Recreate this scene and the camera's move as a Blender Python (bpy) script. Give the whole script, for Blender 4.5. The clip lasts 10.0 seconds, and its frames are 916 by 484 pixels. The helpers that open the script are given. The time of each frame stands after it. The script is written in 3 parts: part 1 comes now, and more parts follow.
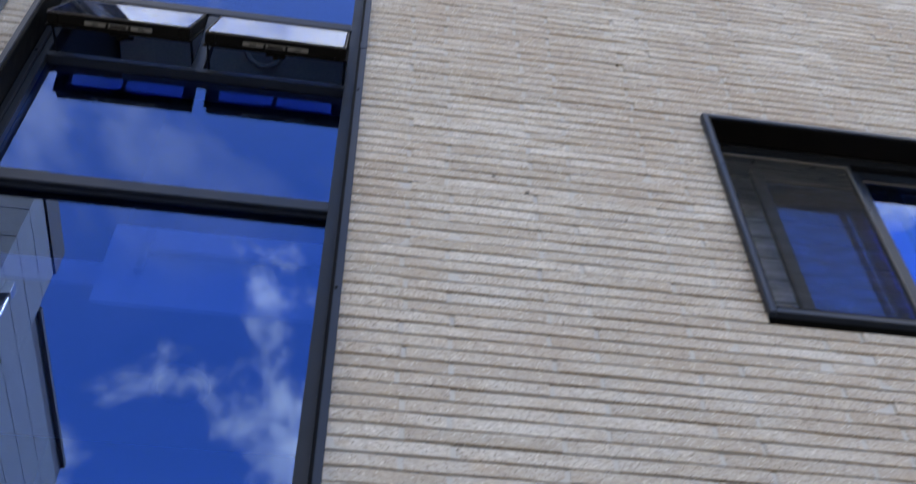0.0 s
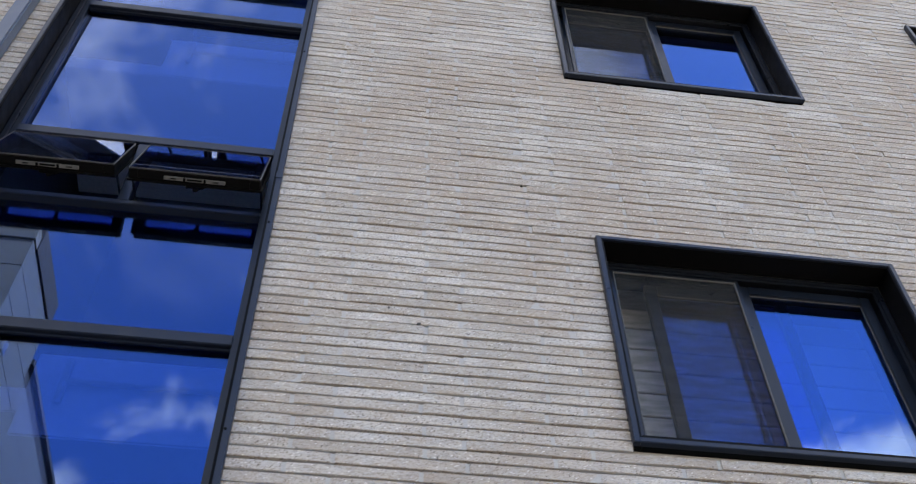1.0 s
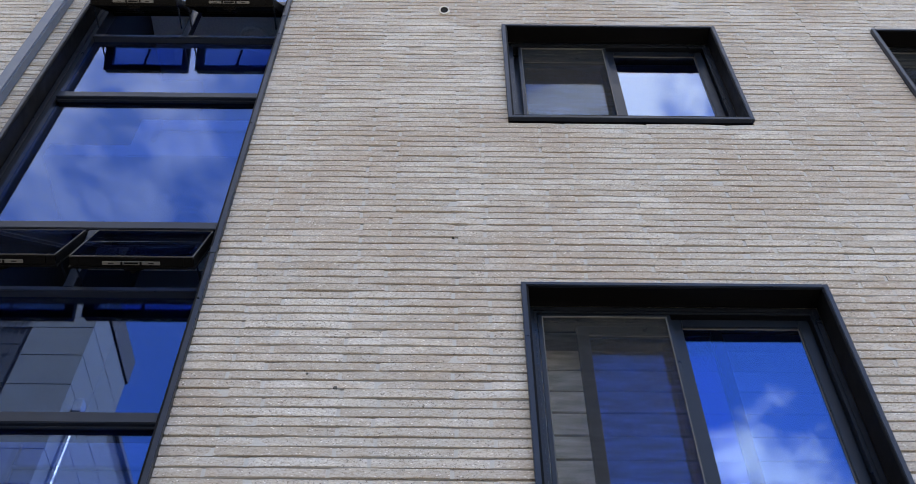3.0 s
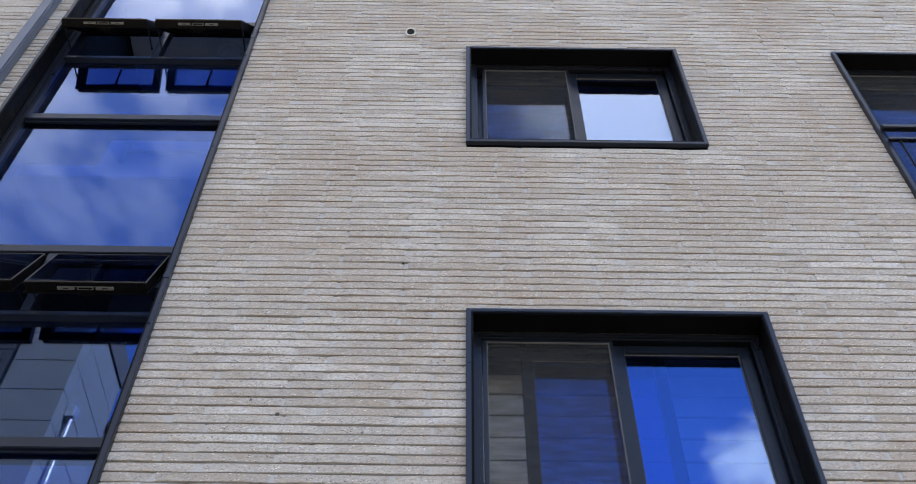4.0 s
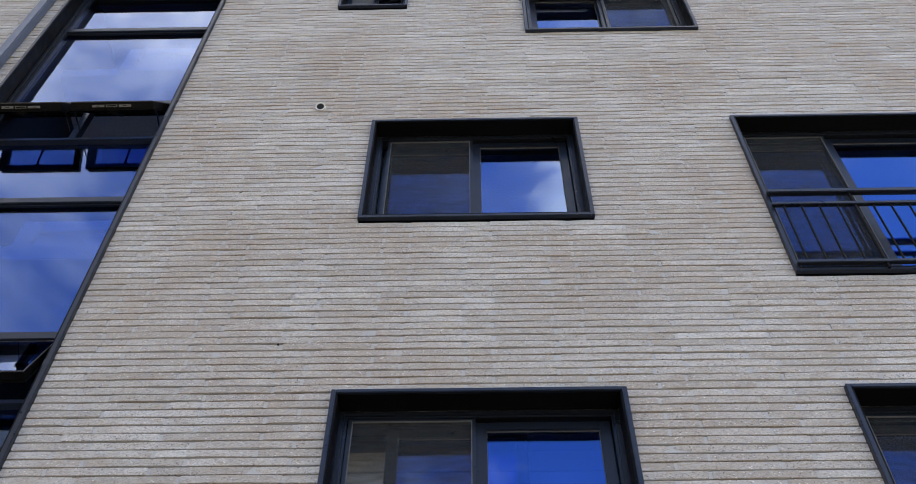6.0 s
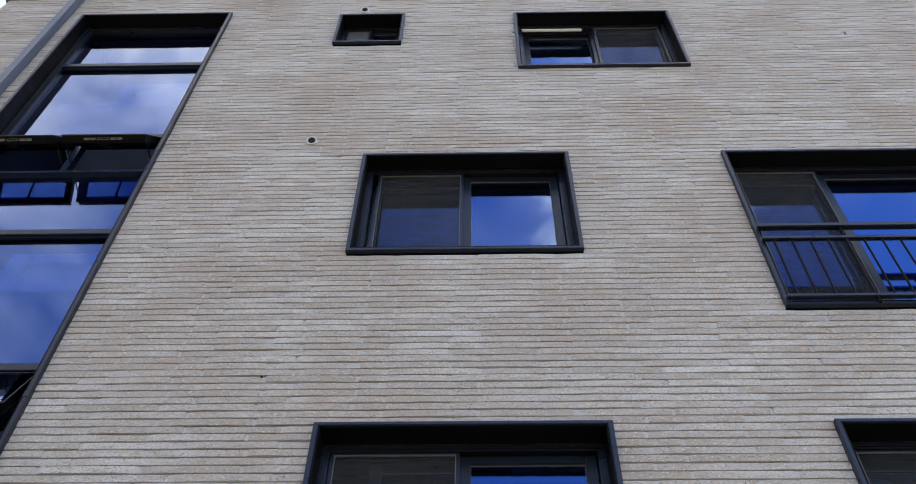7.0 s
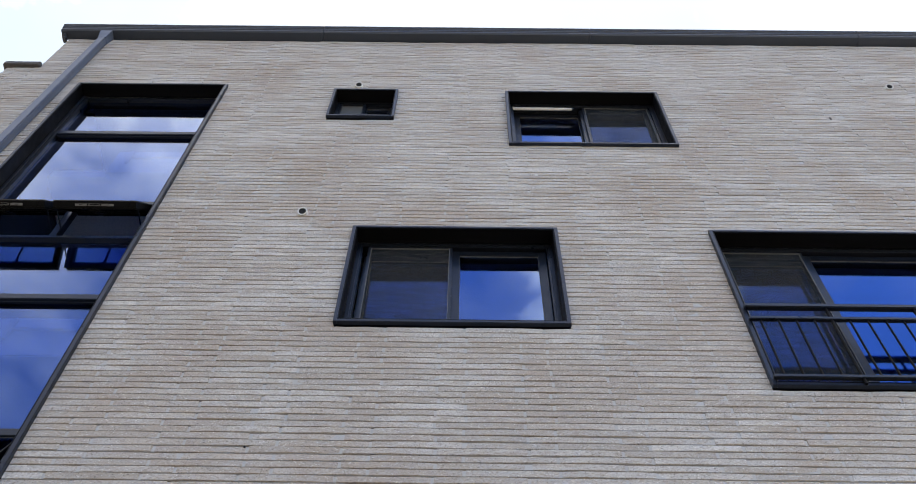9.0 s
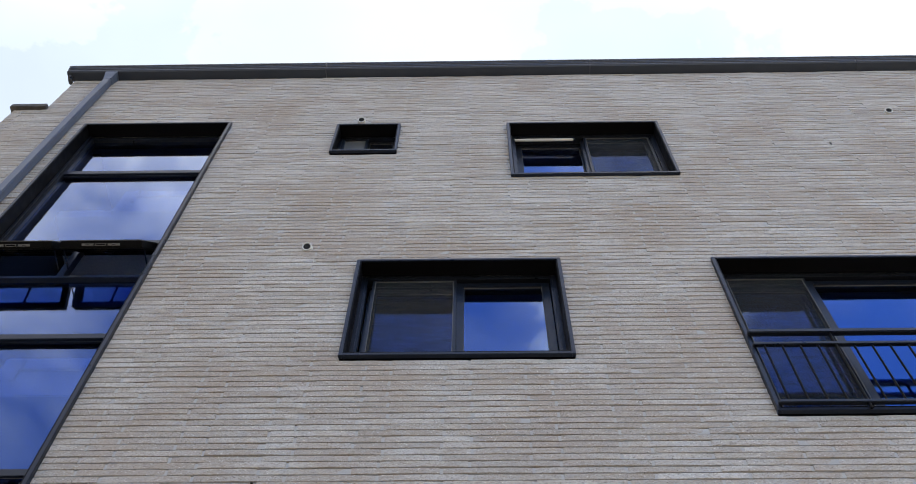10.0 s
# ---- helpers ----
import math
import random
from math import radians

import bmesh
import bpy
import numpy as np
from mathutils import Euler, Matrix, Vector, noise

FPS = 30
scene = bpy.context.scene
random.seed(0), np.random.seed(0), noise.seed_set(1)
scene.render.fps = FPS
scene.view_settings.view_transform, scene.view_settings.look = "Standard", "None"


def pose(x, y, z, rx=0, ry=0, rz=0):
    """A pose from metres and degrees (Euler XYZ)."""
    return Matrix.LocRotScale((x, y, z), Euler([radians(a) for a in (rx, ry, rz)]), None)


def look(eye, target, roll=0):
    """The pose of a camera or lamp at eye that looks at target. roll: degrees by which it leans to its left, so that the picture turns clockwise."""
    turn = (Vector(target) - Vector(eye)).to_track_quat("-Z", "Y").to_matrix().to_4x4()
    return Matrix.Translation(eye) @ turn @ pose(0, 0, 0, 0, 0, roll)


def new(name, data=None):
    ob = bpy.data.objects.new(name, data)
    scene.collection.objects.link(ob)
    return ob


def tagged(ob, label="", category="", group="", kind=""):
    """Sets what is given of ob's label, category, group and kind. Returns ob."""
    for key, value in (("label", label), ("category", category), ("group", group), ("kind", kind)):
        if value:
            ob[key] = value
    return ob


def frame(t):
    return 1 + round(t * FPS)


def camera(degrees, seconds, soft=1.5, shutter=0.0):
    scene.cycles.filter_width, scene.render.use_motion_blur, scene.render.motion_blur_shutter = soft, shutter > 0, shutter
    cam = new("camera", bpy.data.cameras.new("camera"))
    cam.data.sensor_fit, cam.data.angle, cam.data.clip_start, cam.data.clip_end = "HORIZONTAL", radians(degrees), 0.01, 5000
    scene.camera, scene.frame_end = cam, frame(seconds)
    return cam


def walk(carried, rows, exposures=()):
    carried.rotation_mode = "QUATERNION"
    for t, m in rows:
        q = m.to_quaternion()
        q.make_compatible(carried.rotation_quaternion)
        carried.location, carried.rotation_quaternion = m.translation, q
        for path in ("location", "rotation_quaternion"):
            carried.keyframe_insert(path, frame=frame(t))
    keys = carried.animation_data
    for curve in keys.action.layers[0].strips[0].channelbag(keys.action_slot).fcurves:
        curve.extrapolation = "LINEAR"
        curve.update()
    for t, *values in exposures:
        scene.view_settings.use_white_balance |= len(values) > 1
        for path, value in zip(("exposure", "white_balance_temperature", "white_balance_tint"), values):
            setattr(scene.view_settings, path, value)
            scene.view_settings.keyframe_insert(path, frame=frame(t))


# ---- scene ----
cam = camera(47.3, 10.0, soft=0.8, shutter=0.4)
PATH = [
    (0, (0.065, -0.017, 1.34), (0.273, 1.259, 2.865), -1.2),
    (0.5, (0.261, -0.42, 1.344), (0.474, 0.823, 2.897), -1.3),
    (1, (0.478, -0.625, 1.353), (0.666, 0.608, 2.917), -1.3),
    (1.5, (0.749, -0.789, 1.35), (0.898, 0.429, 2.929), -1.1),
    (2, (0.975, -0.85, 1.382), (1.048, 0.37, 2.964), -1.0),
    (3.5, (1.446, -0.95, 1.355), (1.452, 0.26, 2.948), 0.3),
    (4, (1.607, -1.068, 1.359), (1.61, 0.143, 2.951), 0.6),
    (4.5, (1.829, -1.213, 1.372), (1.83, -0.002, 2.963), 0.7),
    (5, (2.113, -1.299, 1.365), (2.101, -0.099, 2.965), 0.9),
    (5.5, (2.311, -1.369, 1.379), (2.282, -0.189, 2.994), 0.3),
    (7, (2.539, -1.276, 1.389), (2.501, -0.188, 3.067), 1.1),
    (7.5, (2.529, -1.279, 1.394), (2.493, -0.223, 3.092), 1.0),
    (8, (2.534, -1.279, 1.384), (2.505, -0.251, 3.099), 1.5),
    (8.5, (2.524, -1.266, 1.368), (2.506, -0.271, 3.103), 1.3),
    (9, (2.535, -1.268, 1.363), (2.52, -0.305, 3.116), 1.4),
    (9.5, (2.557, -1.27, 1.35), (2.536, -0.336, 3.119), 1.4),
    (10, (2.569, -1.299, 1.325), (2.539, -0.388, 3.106), 1.1),
]
EXPOSURES = [(0.0, 2.86, 7720, 9), (3.5, 2.85, 7700, 9), (5.5, 2.69, 7650, 9), (7.0, 2.58, 7620, 9), (8.5, 2.60, 7570, 9), (9.5, 2.58, 7570, 9), (10.0, 2.43, 7570, 9)]
walk(cam, [(t, look(eye, target, roll)) for t, eye, target, roll in PATH], EXPOSURES)

# ---- world, sun, exposure ----
world = bpy.data.worlds.new("sky")
scene.world = world
world.use_nodes = True
wt = world.node_tree
wt.nodes.clear()


def wnode(kind, **props):
    n = wt.nodes.new(kind)
    for k, v in props.items():
        setattr(n, k, v)
    return n


SUN_ELEV, SUN_AZ = 50.0, 66.0
w_out = wnode("ShaderNodeOutputWorld")
w_bg = wnode("ShaderNodeBackground")
w_sky = wnode("ShaderNodeTexSky", sky_type="NISHITA", sun_disc=False, sun_elevation=radians(SUN_ELEV),
              sun_rotation=radians(SUN_AZ), air_density=1.0, dust_density=0.3, ozone_density=3.0)
w_deep = wnode("ShaderNodeMix", data_type="RGBA", blend_type="MULTIPLY")
w_deep.inputs["Factor"].default_value = 1.0
w_deep.inputs["B"].default_value = (0.17, 0.32, 0.52, 1)
w_co = wnode("ShaderNodeTexCoord")
w_map = wnode("ShaderNodeMapping")
w_map.inputs["Location"].default_value = (5.18, -1.2, 2.6)
w_map.inputs["Scale"].default_value = (1.0, 1.0, 1.3)
w_n1 = wnode("ShaderNodeTexNoise")
w_n1.inputs["Scale"].default_value = 3.2
w_n1.inputs["Detail"].default_value = 9.0
w_n1.inputs["Roughness"].default_value = 0.56
w_n1.inputs["Distortion"].default_value = 0.25
w_sep = wnode("ShaderNodeSeparateXYZ")
w_cov = wnode("ShaderNodeMapRange", clamp=True)
for key, value in (("From Min", -0.72), ("From Max", -0.25), ("To Min", 0.032), ("To Max", 0.14)):
    w_cov.inputs[key].default_value = value
w_add = wnode("ShaderNodeMath", operation="ADD")
w_puff = wnode("ShaderNodeMapRange", interpolation_type="SMOOTHSTEP")
w_puff.inputs["From Min"].default_value = 0.565
w_puff.inputs["From Max"].default_value = 0.67
w_far = wnode("ShaderNodeMapRange", clamp=True)
for key, value in (("From Min", -0.65), ("From Max", -0.06), ("To Min", 0.0), ("To Max", 1.0)):
    w_far.inputs[key].default_value = value
w_lean = wnode("ShaderNodeMath", operation="MULTIPLY_ADD")
w_lean.inputs[1].default_value = -0.35
w_thin = wnode("ShaderNodeMapRange", clamp=True)
for key, value in (("From Min", 0.42), ("From Max", 0.63), ("To Min", 0.15), ("To Max", 2.1)):
    w_thin.inputs[key].default_value = value
w_veil = wnode("ShaderNodeMath", operation="MULTIPLY")
w_over = wnode("ShaderNodeMapRange", clamp=True)
for key, value in (("From Min", -0.1), ("From Max", 0.2), ("To Min", 0.0), ("To Max", 0.9)):
    w_over.inputs[key].default_value = value
w_max = wnode("ShaderNodeMath", operation="MAXIMUM")
w_mask = wnode("ShaderNodeMath", operation="MAXIMUM")
w_mix = wnode("ShaderNodeMix", data_type="RGBA")
# clouds: sunlit towards the street side, thin and greyer on the far side of the roof
w_face = wnode("ShaderNodeMapRange", clamp=True)
w_face.inputs["From Min"].default_value = -0.45
w_face.inputs["From Max"].default_value = 0.25
w_cloud = wnode("ShaderNodeMix", data_type="RGBA")
w_cloud.inputs["A"].default_value = (2.9, 2.9, 2.95, 1)
w_cloud.inputs["B"].default_value = (1.04, 1.28, 1.66, 1)
w_n2 = wnode("ShaderNodeTexNoise")
w_n2.inputs["Scale"].default_value = 2.2
w_n2.inputs["Detail"].default_value = 5.0
w_tone = wnode("ShaderNodeMapRange", clamp=True)
w_tone.inputs["From Min"].default_value = 0.35
w_tone.inputs["From Max"].default_value = 0.65
w_tone.inputs["To Min"].default_value = 0.86
w_tone.inputs["To Max"].default_value = 1.12
w_grey = wnode("ShaderNodeMix", data_type="RGBA", blend_type="MULTIPLY")
w_grey.inputs["Factor"].default_value = 1.0
wl = wt.links.new
wl(w_sky.outputs[0], w_deep.inputs["A"])
wl(w_co.outputs["Generated"], w_map.inputs["Vector"])
wl(w_map.outputs[0], w_n1.inputs["Vector"])
wl(w_co.outputs["Generated"], w_sep.inputs[0])
wl(w_sep.outputs["Y"], w_cov.inputs["Value"])
wl(w_n1.outputs["Fac"], w_add.inputs[0])
wl(w_cov.outputs[0], w_add.inputs[1])
wl(w_add.outputs[0], w_puff.inputs["Value"])
wl(w_sep.outputs["X"], w_lean.inputs[0])
wl(w_sep.outputs["Y"], w_lean.inputs[2])
wl(w_lean.outputs[0], w_far.inputs["Value"])
wl(w_n1.outputs["Fac"], w_thin.inputs["Value"])
wl(w_far.outputs[0], w_veil.inputs[0])
wl(w_thin.outputs[0], w_veil.inputs[1])
wl(w_sep.outputs["Y"], w_over.inputs["Value"])
wl(w_puff.outputs[0], w_max.inputs[0])
wl(w_veil.outputs[0], w_max.inputs[1])
wl(w_max.outputs[0], w_mask.inputs[0])
wl(w_over.outputs[0], w_mask.inputs[1])
wl(w_mask.outputs[0], w_mix.inputs["Factor"])
wl(w_deep.outputs["Result"], w_mix.inputs["A"])
wl(w_sep.outputs["Y"], w_face.inputs["Value"])
wl(w_face.outputs[0], w_cloud.inputs["Factor"])
wl(w_map.outputs[0], w_n2.inputs["Vector"])
wl(w_n2.outputs["Fac"], w_tone.inputs["Value"])
wl(w_cloud.outputs["Result"], w_grey.inputs["A"])
wl(w_tone.outputs[0], w_grey.inputs["B"])
wl(w_grey.outputs["Result"], w_mix.inputs["B"])
wl(w_mix.outputs["Result"], w_bg.inputs["Color"])
w_bg.inputs["Strength"].default_value = 0.15
wl(w_bg.outputs[0], w_out.inputs[0])

sun = new("sun", bpy.data.lights.new("sun", "SUN"))
sun.data.energy, sun.data.angle, sun.data.color = 4.0, radians(0.6), (1.0, 0.95, 0.88)
sx = math.sin(radians(SUN_AZ)) * math.cos(radians(SUN_ELEV))
sy = math.cos(radians(SUN_AZ)) * math.cos(radians(SUN_ELEV))
sun.matrix_basis = look((30 * sx, 30 * sy, 30 * math.sin(radians(SUN_ELEV))), (0, 0, 0))


# ---- materials ----
def material(name):
    m = bpy.data.materials.new(name)
    m.use_nodes = True
    m.node_tree.nodes.clear()
    return m


class Net:
    """A short way to wire a node material."""

    def __init__(self, name):
        self.m = material(name)
        self.t = self.m.node_tree
        self.out = self.t.nodes.new("ShaderNodeOutputMaterial")

    def n(self, kind, ins=None, **props):
        nd = self.t.nodes.new(kind)
        for k, v in props.items():
            setattr(nd, k, v)
        for k, v in (ins or {}).items():
            if isinstance(v, bpy.types.NodeSocket):
                self.t.links.new(v, nd.inputs[k])
            else:
                nd.inputs[k].default_value = v
        return nd

    def noise(self, vec, scale, detail=4.0, rough=0.55):
        return self.n("ShaderNodeTexNoise", {"Vector": vec, "Scale": scale, "Detail": detail, "Roughness": rough}).outputs["Fac"]

    def ramp(self, fac, a, b, lo=0.0, hi=1.0):
        return self.n("ShaderNodeMapRange", {"Value": fac, "From Min": a, "From Max": b, "To Min": lo, "To Max": hi}).outputs[0]

    def mix(self, fac, a, b, blend="MIX"):
        nd = self.n("ShaderNodeMix", data_type="RGBA", blend_type=blend)
        for k, v in (("Factor", fac), ("A", a), ("B", b)):
            if isinstance(v, bpy.types.NodeSocket):
                self.t.links.new(v, nd.inputs[k])
            else:
                nd.inputs[k].default_value = v if k == "Factor" else (*v, 1) if len(v) == 3 else v
        return nd.outputs["Result"]

    def coords(self):
        return self.n("ShaderNodeNewGeometry").outputs["Position"]

    def bsdf(self, **ins):
        names = {k.replace("_", " "): v for k, v in ins.items()}
        nd = self.n("ShaderNodeBsdfPrincipled", names)
        self.t.links.new(nd.outputs[0], self.out.inputs[0])
        return nd

    def bump(self, height, strength, dist):
        return self.n("ShaderNodeBump", {"Height": height, "Strength": strength, "Distance": dist}).outputs[0]


def brick_material(name, per_island):
    k = Net(name)
    p = k.coords()
    if per_island:
        rnd = k.n("ShaderNodeNewGeometry").outputs["Random Per Island"]
    else:
        rnd = k.n("ShaderNodeObjectInfo").outputs["Random"]
    # each brick shifts through the grain on its own
    shift = k.n("ShaderNodeVectorMath", {0: p, 1: k.n("ShaderNodeCombineXYZ", {"X": k.ramp(rnd, 0, 1, 0, 40)}).outputs[0]}, operation="ADD").outputs[0]
    tone = k.mix(rnd, (0.405, 0.37, 0.332), (0.562, 0.534, 0.50))
    stretch = k.n("ShaderNodeMapping", {"Vector": shift, "Scale": (0.3, 1, 1)}).outputs[0]
    cloud = k.noise(stretch, 11, 4, 0.65)
    col = k.mix(k.ramp(cloud, 0.45, 0.76, 0, 0.9), tone, (0.36, 0.302, 0.242))
    broad = k.noise(p, 1.1, 3, 0.6)
    col = k.mix(k.ramp(broad, 0.45, 0.64, 0, 0.72), col, (0.38, 0.315, 0.262))
    drag = k.n("ShaderNodeMapping", {"Vector": shift, "Scale": (0.45, 1, 1), "Rotation": (0, 0.5, 0)}).outputs[0]
    grain = k.noise(drag, 120, 5, 0.8)
    col = k.mix(k.ramp(grain, 0.47, 0.63, 0.0, 0.72), col, (0.23, 0.195, 0.16))
    pits = k.noise(shift, 95, 3, 0.7)
    rough_one = k.ramp(k.noise(stretch, 2.3, 2, 0.5), 0.4, 0.65, 0.0, 0.05)
    deep = k.n("ShaderNodeMath", {0: pits, 1: rough_one}, operation="ADD").outputs[0]
    col = k.mix(k.ramp(deep, 0.635, 0.675, 0, 0.85), col, (0.085, 0.07, 0.058))
    chips = k.n("ShaderNodeTexVoronoi", {"Vector": drag, "Scale": 150.0, "Randomness": 1.0})
    chosen = k.n("ShaderNodeMath", {0: k.ramp(chips.outputs["Distance"], 0.36, 0.2), 1: k.ramp(k.n("ShaderNodeSeparateColor", {0: chips.outputs["Color"]}).outputs[0], 0.83, 0.85)}, operation="MULTIPLY").outputs[0]
    col = k.mix(chosen, col, (0.74, 0.71, 0.66))
    rust = k.noise(p, 3.1, 2, 0.5)
    col = k.mix(k.ramp(rust, 0.74, 0.80, 0, 0.3), col, (0.46, 0.29, 0.14))
    h = k.n("ShaderNodeMath", {0: k.noise(drag, 85, 5, 0.7), 1: k.noise(shift, 22, 2, 0.5)}, operation="ADD").outputs[0]
    k.bsdf(Base_Color=col, Roughness=0.86, Normal=k.bump(h, 0.75, 0.0075), Specular_IOR_Level=0.35)
    return k.m


def painted(name, base, rough=0.38, metallic=0.0, dust=0.25, spec=0.5):
    k = Net(name)
    p = k.coords()
    d = k.noise(p, 9, 5, 0.6)
    fine = k.noise(p, 160, 2, 0.6)
    col = k.mix(k.ramp(d, 0.45, 0.8, 0, dust), base, tuple(min(1, c * 2.2 + 0.012) for c in base))
    r = k.ramp(d, 0.3, 0.7, rough - 0.07, rough + 0.1)
    k.bsdf(Base_Color=col, Roughness=r, Metallic=metallic, Specular_IOR_Level=spec, Normal=k.bump(fine, 0.06, 0.001))
    return k.m


def glass(name, reflect, through_col, share):
    """Coated glass: a tinted mirror share, a tinted view inside, and the clear gloss of its face at a slant."""
    k = Net(name)
    gl = k.n("ShaderNodeBsdfGlossy", {"Color": (*reflect, 1), "Roughness": 0.0})
    clear = k.n("ShaderNodeBsdfGlossy", {"Color": (0.92, 0.95, 1.0, 1), "Roughness": 0.0})
    tr = k.n("ShaderNodeBsdfTransparent", {"Color": (*through_col, 1)})
    coat = k.n("ShaderNodeMixShader", {0: share, 1: tr.outputs[0], 2: gl.outputs[0]})
    lw = k.n("ShaderNodeLayerWeight", {"Blend": 0.5})
    edge = k.n("ShaderNodeMath", {0: lw.outputs["Facing"], 1: 4.0}, operation="POWER")
    fac = k.n("ShaderNodeMath", {0: edge.outputs[0], 1: 0.88, 2: 0.012}, operation="MULTIPLY_ADD", use_clamp=True)
    mx = k.n("ShaderNodeMixShader", {0: fac.outputs[0], 1: coat.outputs[0], 2: clear.outputs[0]})
    k.t.links.new(mx.outputs[0], k.out.inputs[0])
    return k.m


def screen_material():
    k = Net("insect_mesh")
    p = k.coords()
    wav = k.noise(k.n("ShaderNodeMapping", {"Vector": p, "Scale": (1.4, 1, 7.0)}).outputs[0], 5, 2, 0.4)
    df = k.n("ShaderNodeBsdfDiffuse", {"Color": (0.048, 0.048, 0.047, 1)})
    tr = k.n("ShaderNodeBsdfTransparent", {"Color": (1, 1, 1, 1)})
    mx = k.n("ShaderNodeMixShader", {0: k.ramp(wav, 0.3, 0.7, 0.2, 0.34), 1: tr.outputs[0], 2: df.outputs[0]})
    k.t.links.new(mx.outputs[0], k.out.inputs[0])
    return k.m


def plain(name, base, rough=0.8, vary=0.25, scale=6.0, bump=0.2, metallic=0.0):
    k = Net(name)
    p = k.coords()
    a = k.noise(p, scale, 5, 0.6)
    b = k.noise(p, scale * 22, 3, 0.6)
    col = k.mix(k.ramp(a, 0.3, 0.75, 0, 1), base, tuple(c * (1 - vary) for c in base))
    col = k.mix(k.ramp(b, 0.35, 0.7, 0, 0.3), col, tuple(c * 0.6 for c in base))
    k.bsdf(Base_Color=col, Roughness=rough, Metallic=metallic, Normal=k.bump(b, bump, 0.003))
    return k.m


BRICK = brick_material("brick_beige", False)
BRICK_FIELD = brick_material("brick_beige_field", True)
MORTAR = plain("mortar_grey", (0.45, 0.436, 0.42), 0.92, 0.12, 5.0, 0.5)
METAL = painted("charcoal_aluminium", (0.008, 0.012, 0.023), 0.34, dust=0.12, spec=0.36)
# same aluminium, base lowered to paint in the shade on the inner frames
FRAME_SHADED = painted("shaded_aluminium", (0.0045, 0.006, 0.010), 0.33, dust=0.05, spec=0.38)
# darkened copy of the aluminium: shade of reveals and undersides is in the colour
METAL_SHADED = painted("shaded_reveal", (0.0025, 0.0025, 0.003), 0.5, 0.0, 0.08, 0.07)
GUTTER = painted("grey_gutter", (0.026, 0.033, 0.048), 0.42, dust=0.12)
PIPE = painted("grey_pipe", (0.068, 0.086, 0.125), 0.45, dust=0.12)
FROST = plain("frosted_pane", (0.11, 0.11, 0.105), 0.35, 0.1, 3.0, 0.05)
RIM = painted("dark_rim", (0.05, 0.05, 0.052), 0.5)
SEAL = painted("grey_seal", (0.10, 0.097, 0.092), 0.6)
STEEL = painted("galvanised_steel", (0.55, 0.57, 0.60), 0.3, 1.0, 0.1)
LATCH = painted("latch_plate", (0.11, 0.11, 0.112), 0.5, 0.1)
GLASS = glass("blue_glass", (0.33, 0.54, 1.0), (0.32, 0.47, 0.76), 0.165)
GLASS_ROOM = glass("blue_glass_room", (0.32, 0.54, 1.0), (0.38, 0.54, 0.84), 0.185)
SCREEN = screen_material()
PLASTER = plain("white_plaster", (0.78, 0.77, 0.75), 0.9, 0.08, 2.0, 0.1)
# near-black base paints the low indoor light onto the room walls
ROOM_SHADED = plain("room_wall_shaded", (0.055, 0.053, 0.05), 0.9, 0.15, 2.0, 0.1)
SHADE = plain("shade_cloth", (0.74, 0.71, 0.66), 0.9, 0.12, 3.0, 0.2)
GRANITE = plain("dark_granite", (0.17, 0.17, 0.165), 0.6, 0.3, 3.0, 0.1)
PANEL = plain("metal_panel", (0.115, 0.128, 0.146), 0.55, 0.1, 1.0, 0.05)
DARK_ROOF = plain("dark_eave", (0.045, 0.045, 0.05), 0.6, 0.2, 2.0, 0.05)
STONE_CAP = plain("stone_coping", (0.09, 0.085, 0.082), 0.85, 0.6, 14.0, 0.5)
VENT_WHITE = plain("vent_pipe", (0.66, 0.65, 0.62), 0.6, 0.15, 9.0, 0.1)
BLACK = plain("vent_inside", (0.01, 0.01, 0.01), 0.9, 0.1)
ASPHALT = plain("paving", (0.141, 0.132, 0.119), 0.9, 0.3, 1.5, 0.5)
ROOFING = plain("roofing", (0.22, 0.22, 0.21), 0.9, 0.2, 1.0, 0.2)
LAMP_BODY = plain("lamp_body", (0.72, 0.68, 0.60), 0.5, 0.05)


# ---- mesh helpers ----
def add_box(bm, x0, x1, y0, y1, z0, z1, bevel=0.0):
    m = Matrix.LocRotScale(((x0 + x1) / 2, (y0 + y1) / 2, (z0 + z1) / 2), None, (x1 - x0, y1 - y0, z1 - z0))
    made = bmesh.ops.create_cube(bm, size=1.0, matrix=m)
    if bevel:
        edges = list({e for v in made["verts"] for e in v.link_edges})
        bmesh.ops.bevel(bm, geom=edges, offset=bevel, segments=2, affect="EDGES", clamp_overlap=True)


def boxes(*items, bevel=0.0):
    bm = bmesh.new()
    for b in items:
        add_box(bm, *b, bevel=bevel)
    return bm


def ring(x0, x1, y0, y1, z0, z1, w, bevel=0.003, wb=None, wt=None):
    """Four mitred-looking members round an opening, one mesh."""
    wb, wt = wb or w, wt or w
    return boxes((x0, x0 + w, y0, y1, z0, z1), (x1 - w, x1, y0, y1, z0, z1),
                 (x0 + w, x1 - w, y0, y1, z0, z0 + wb), (x0 + w, x1 - w, y0, y1, z1 - wt, z1), bevel=bevel)


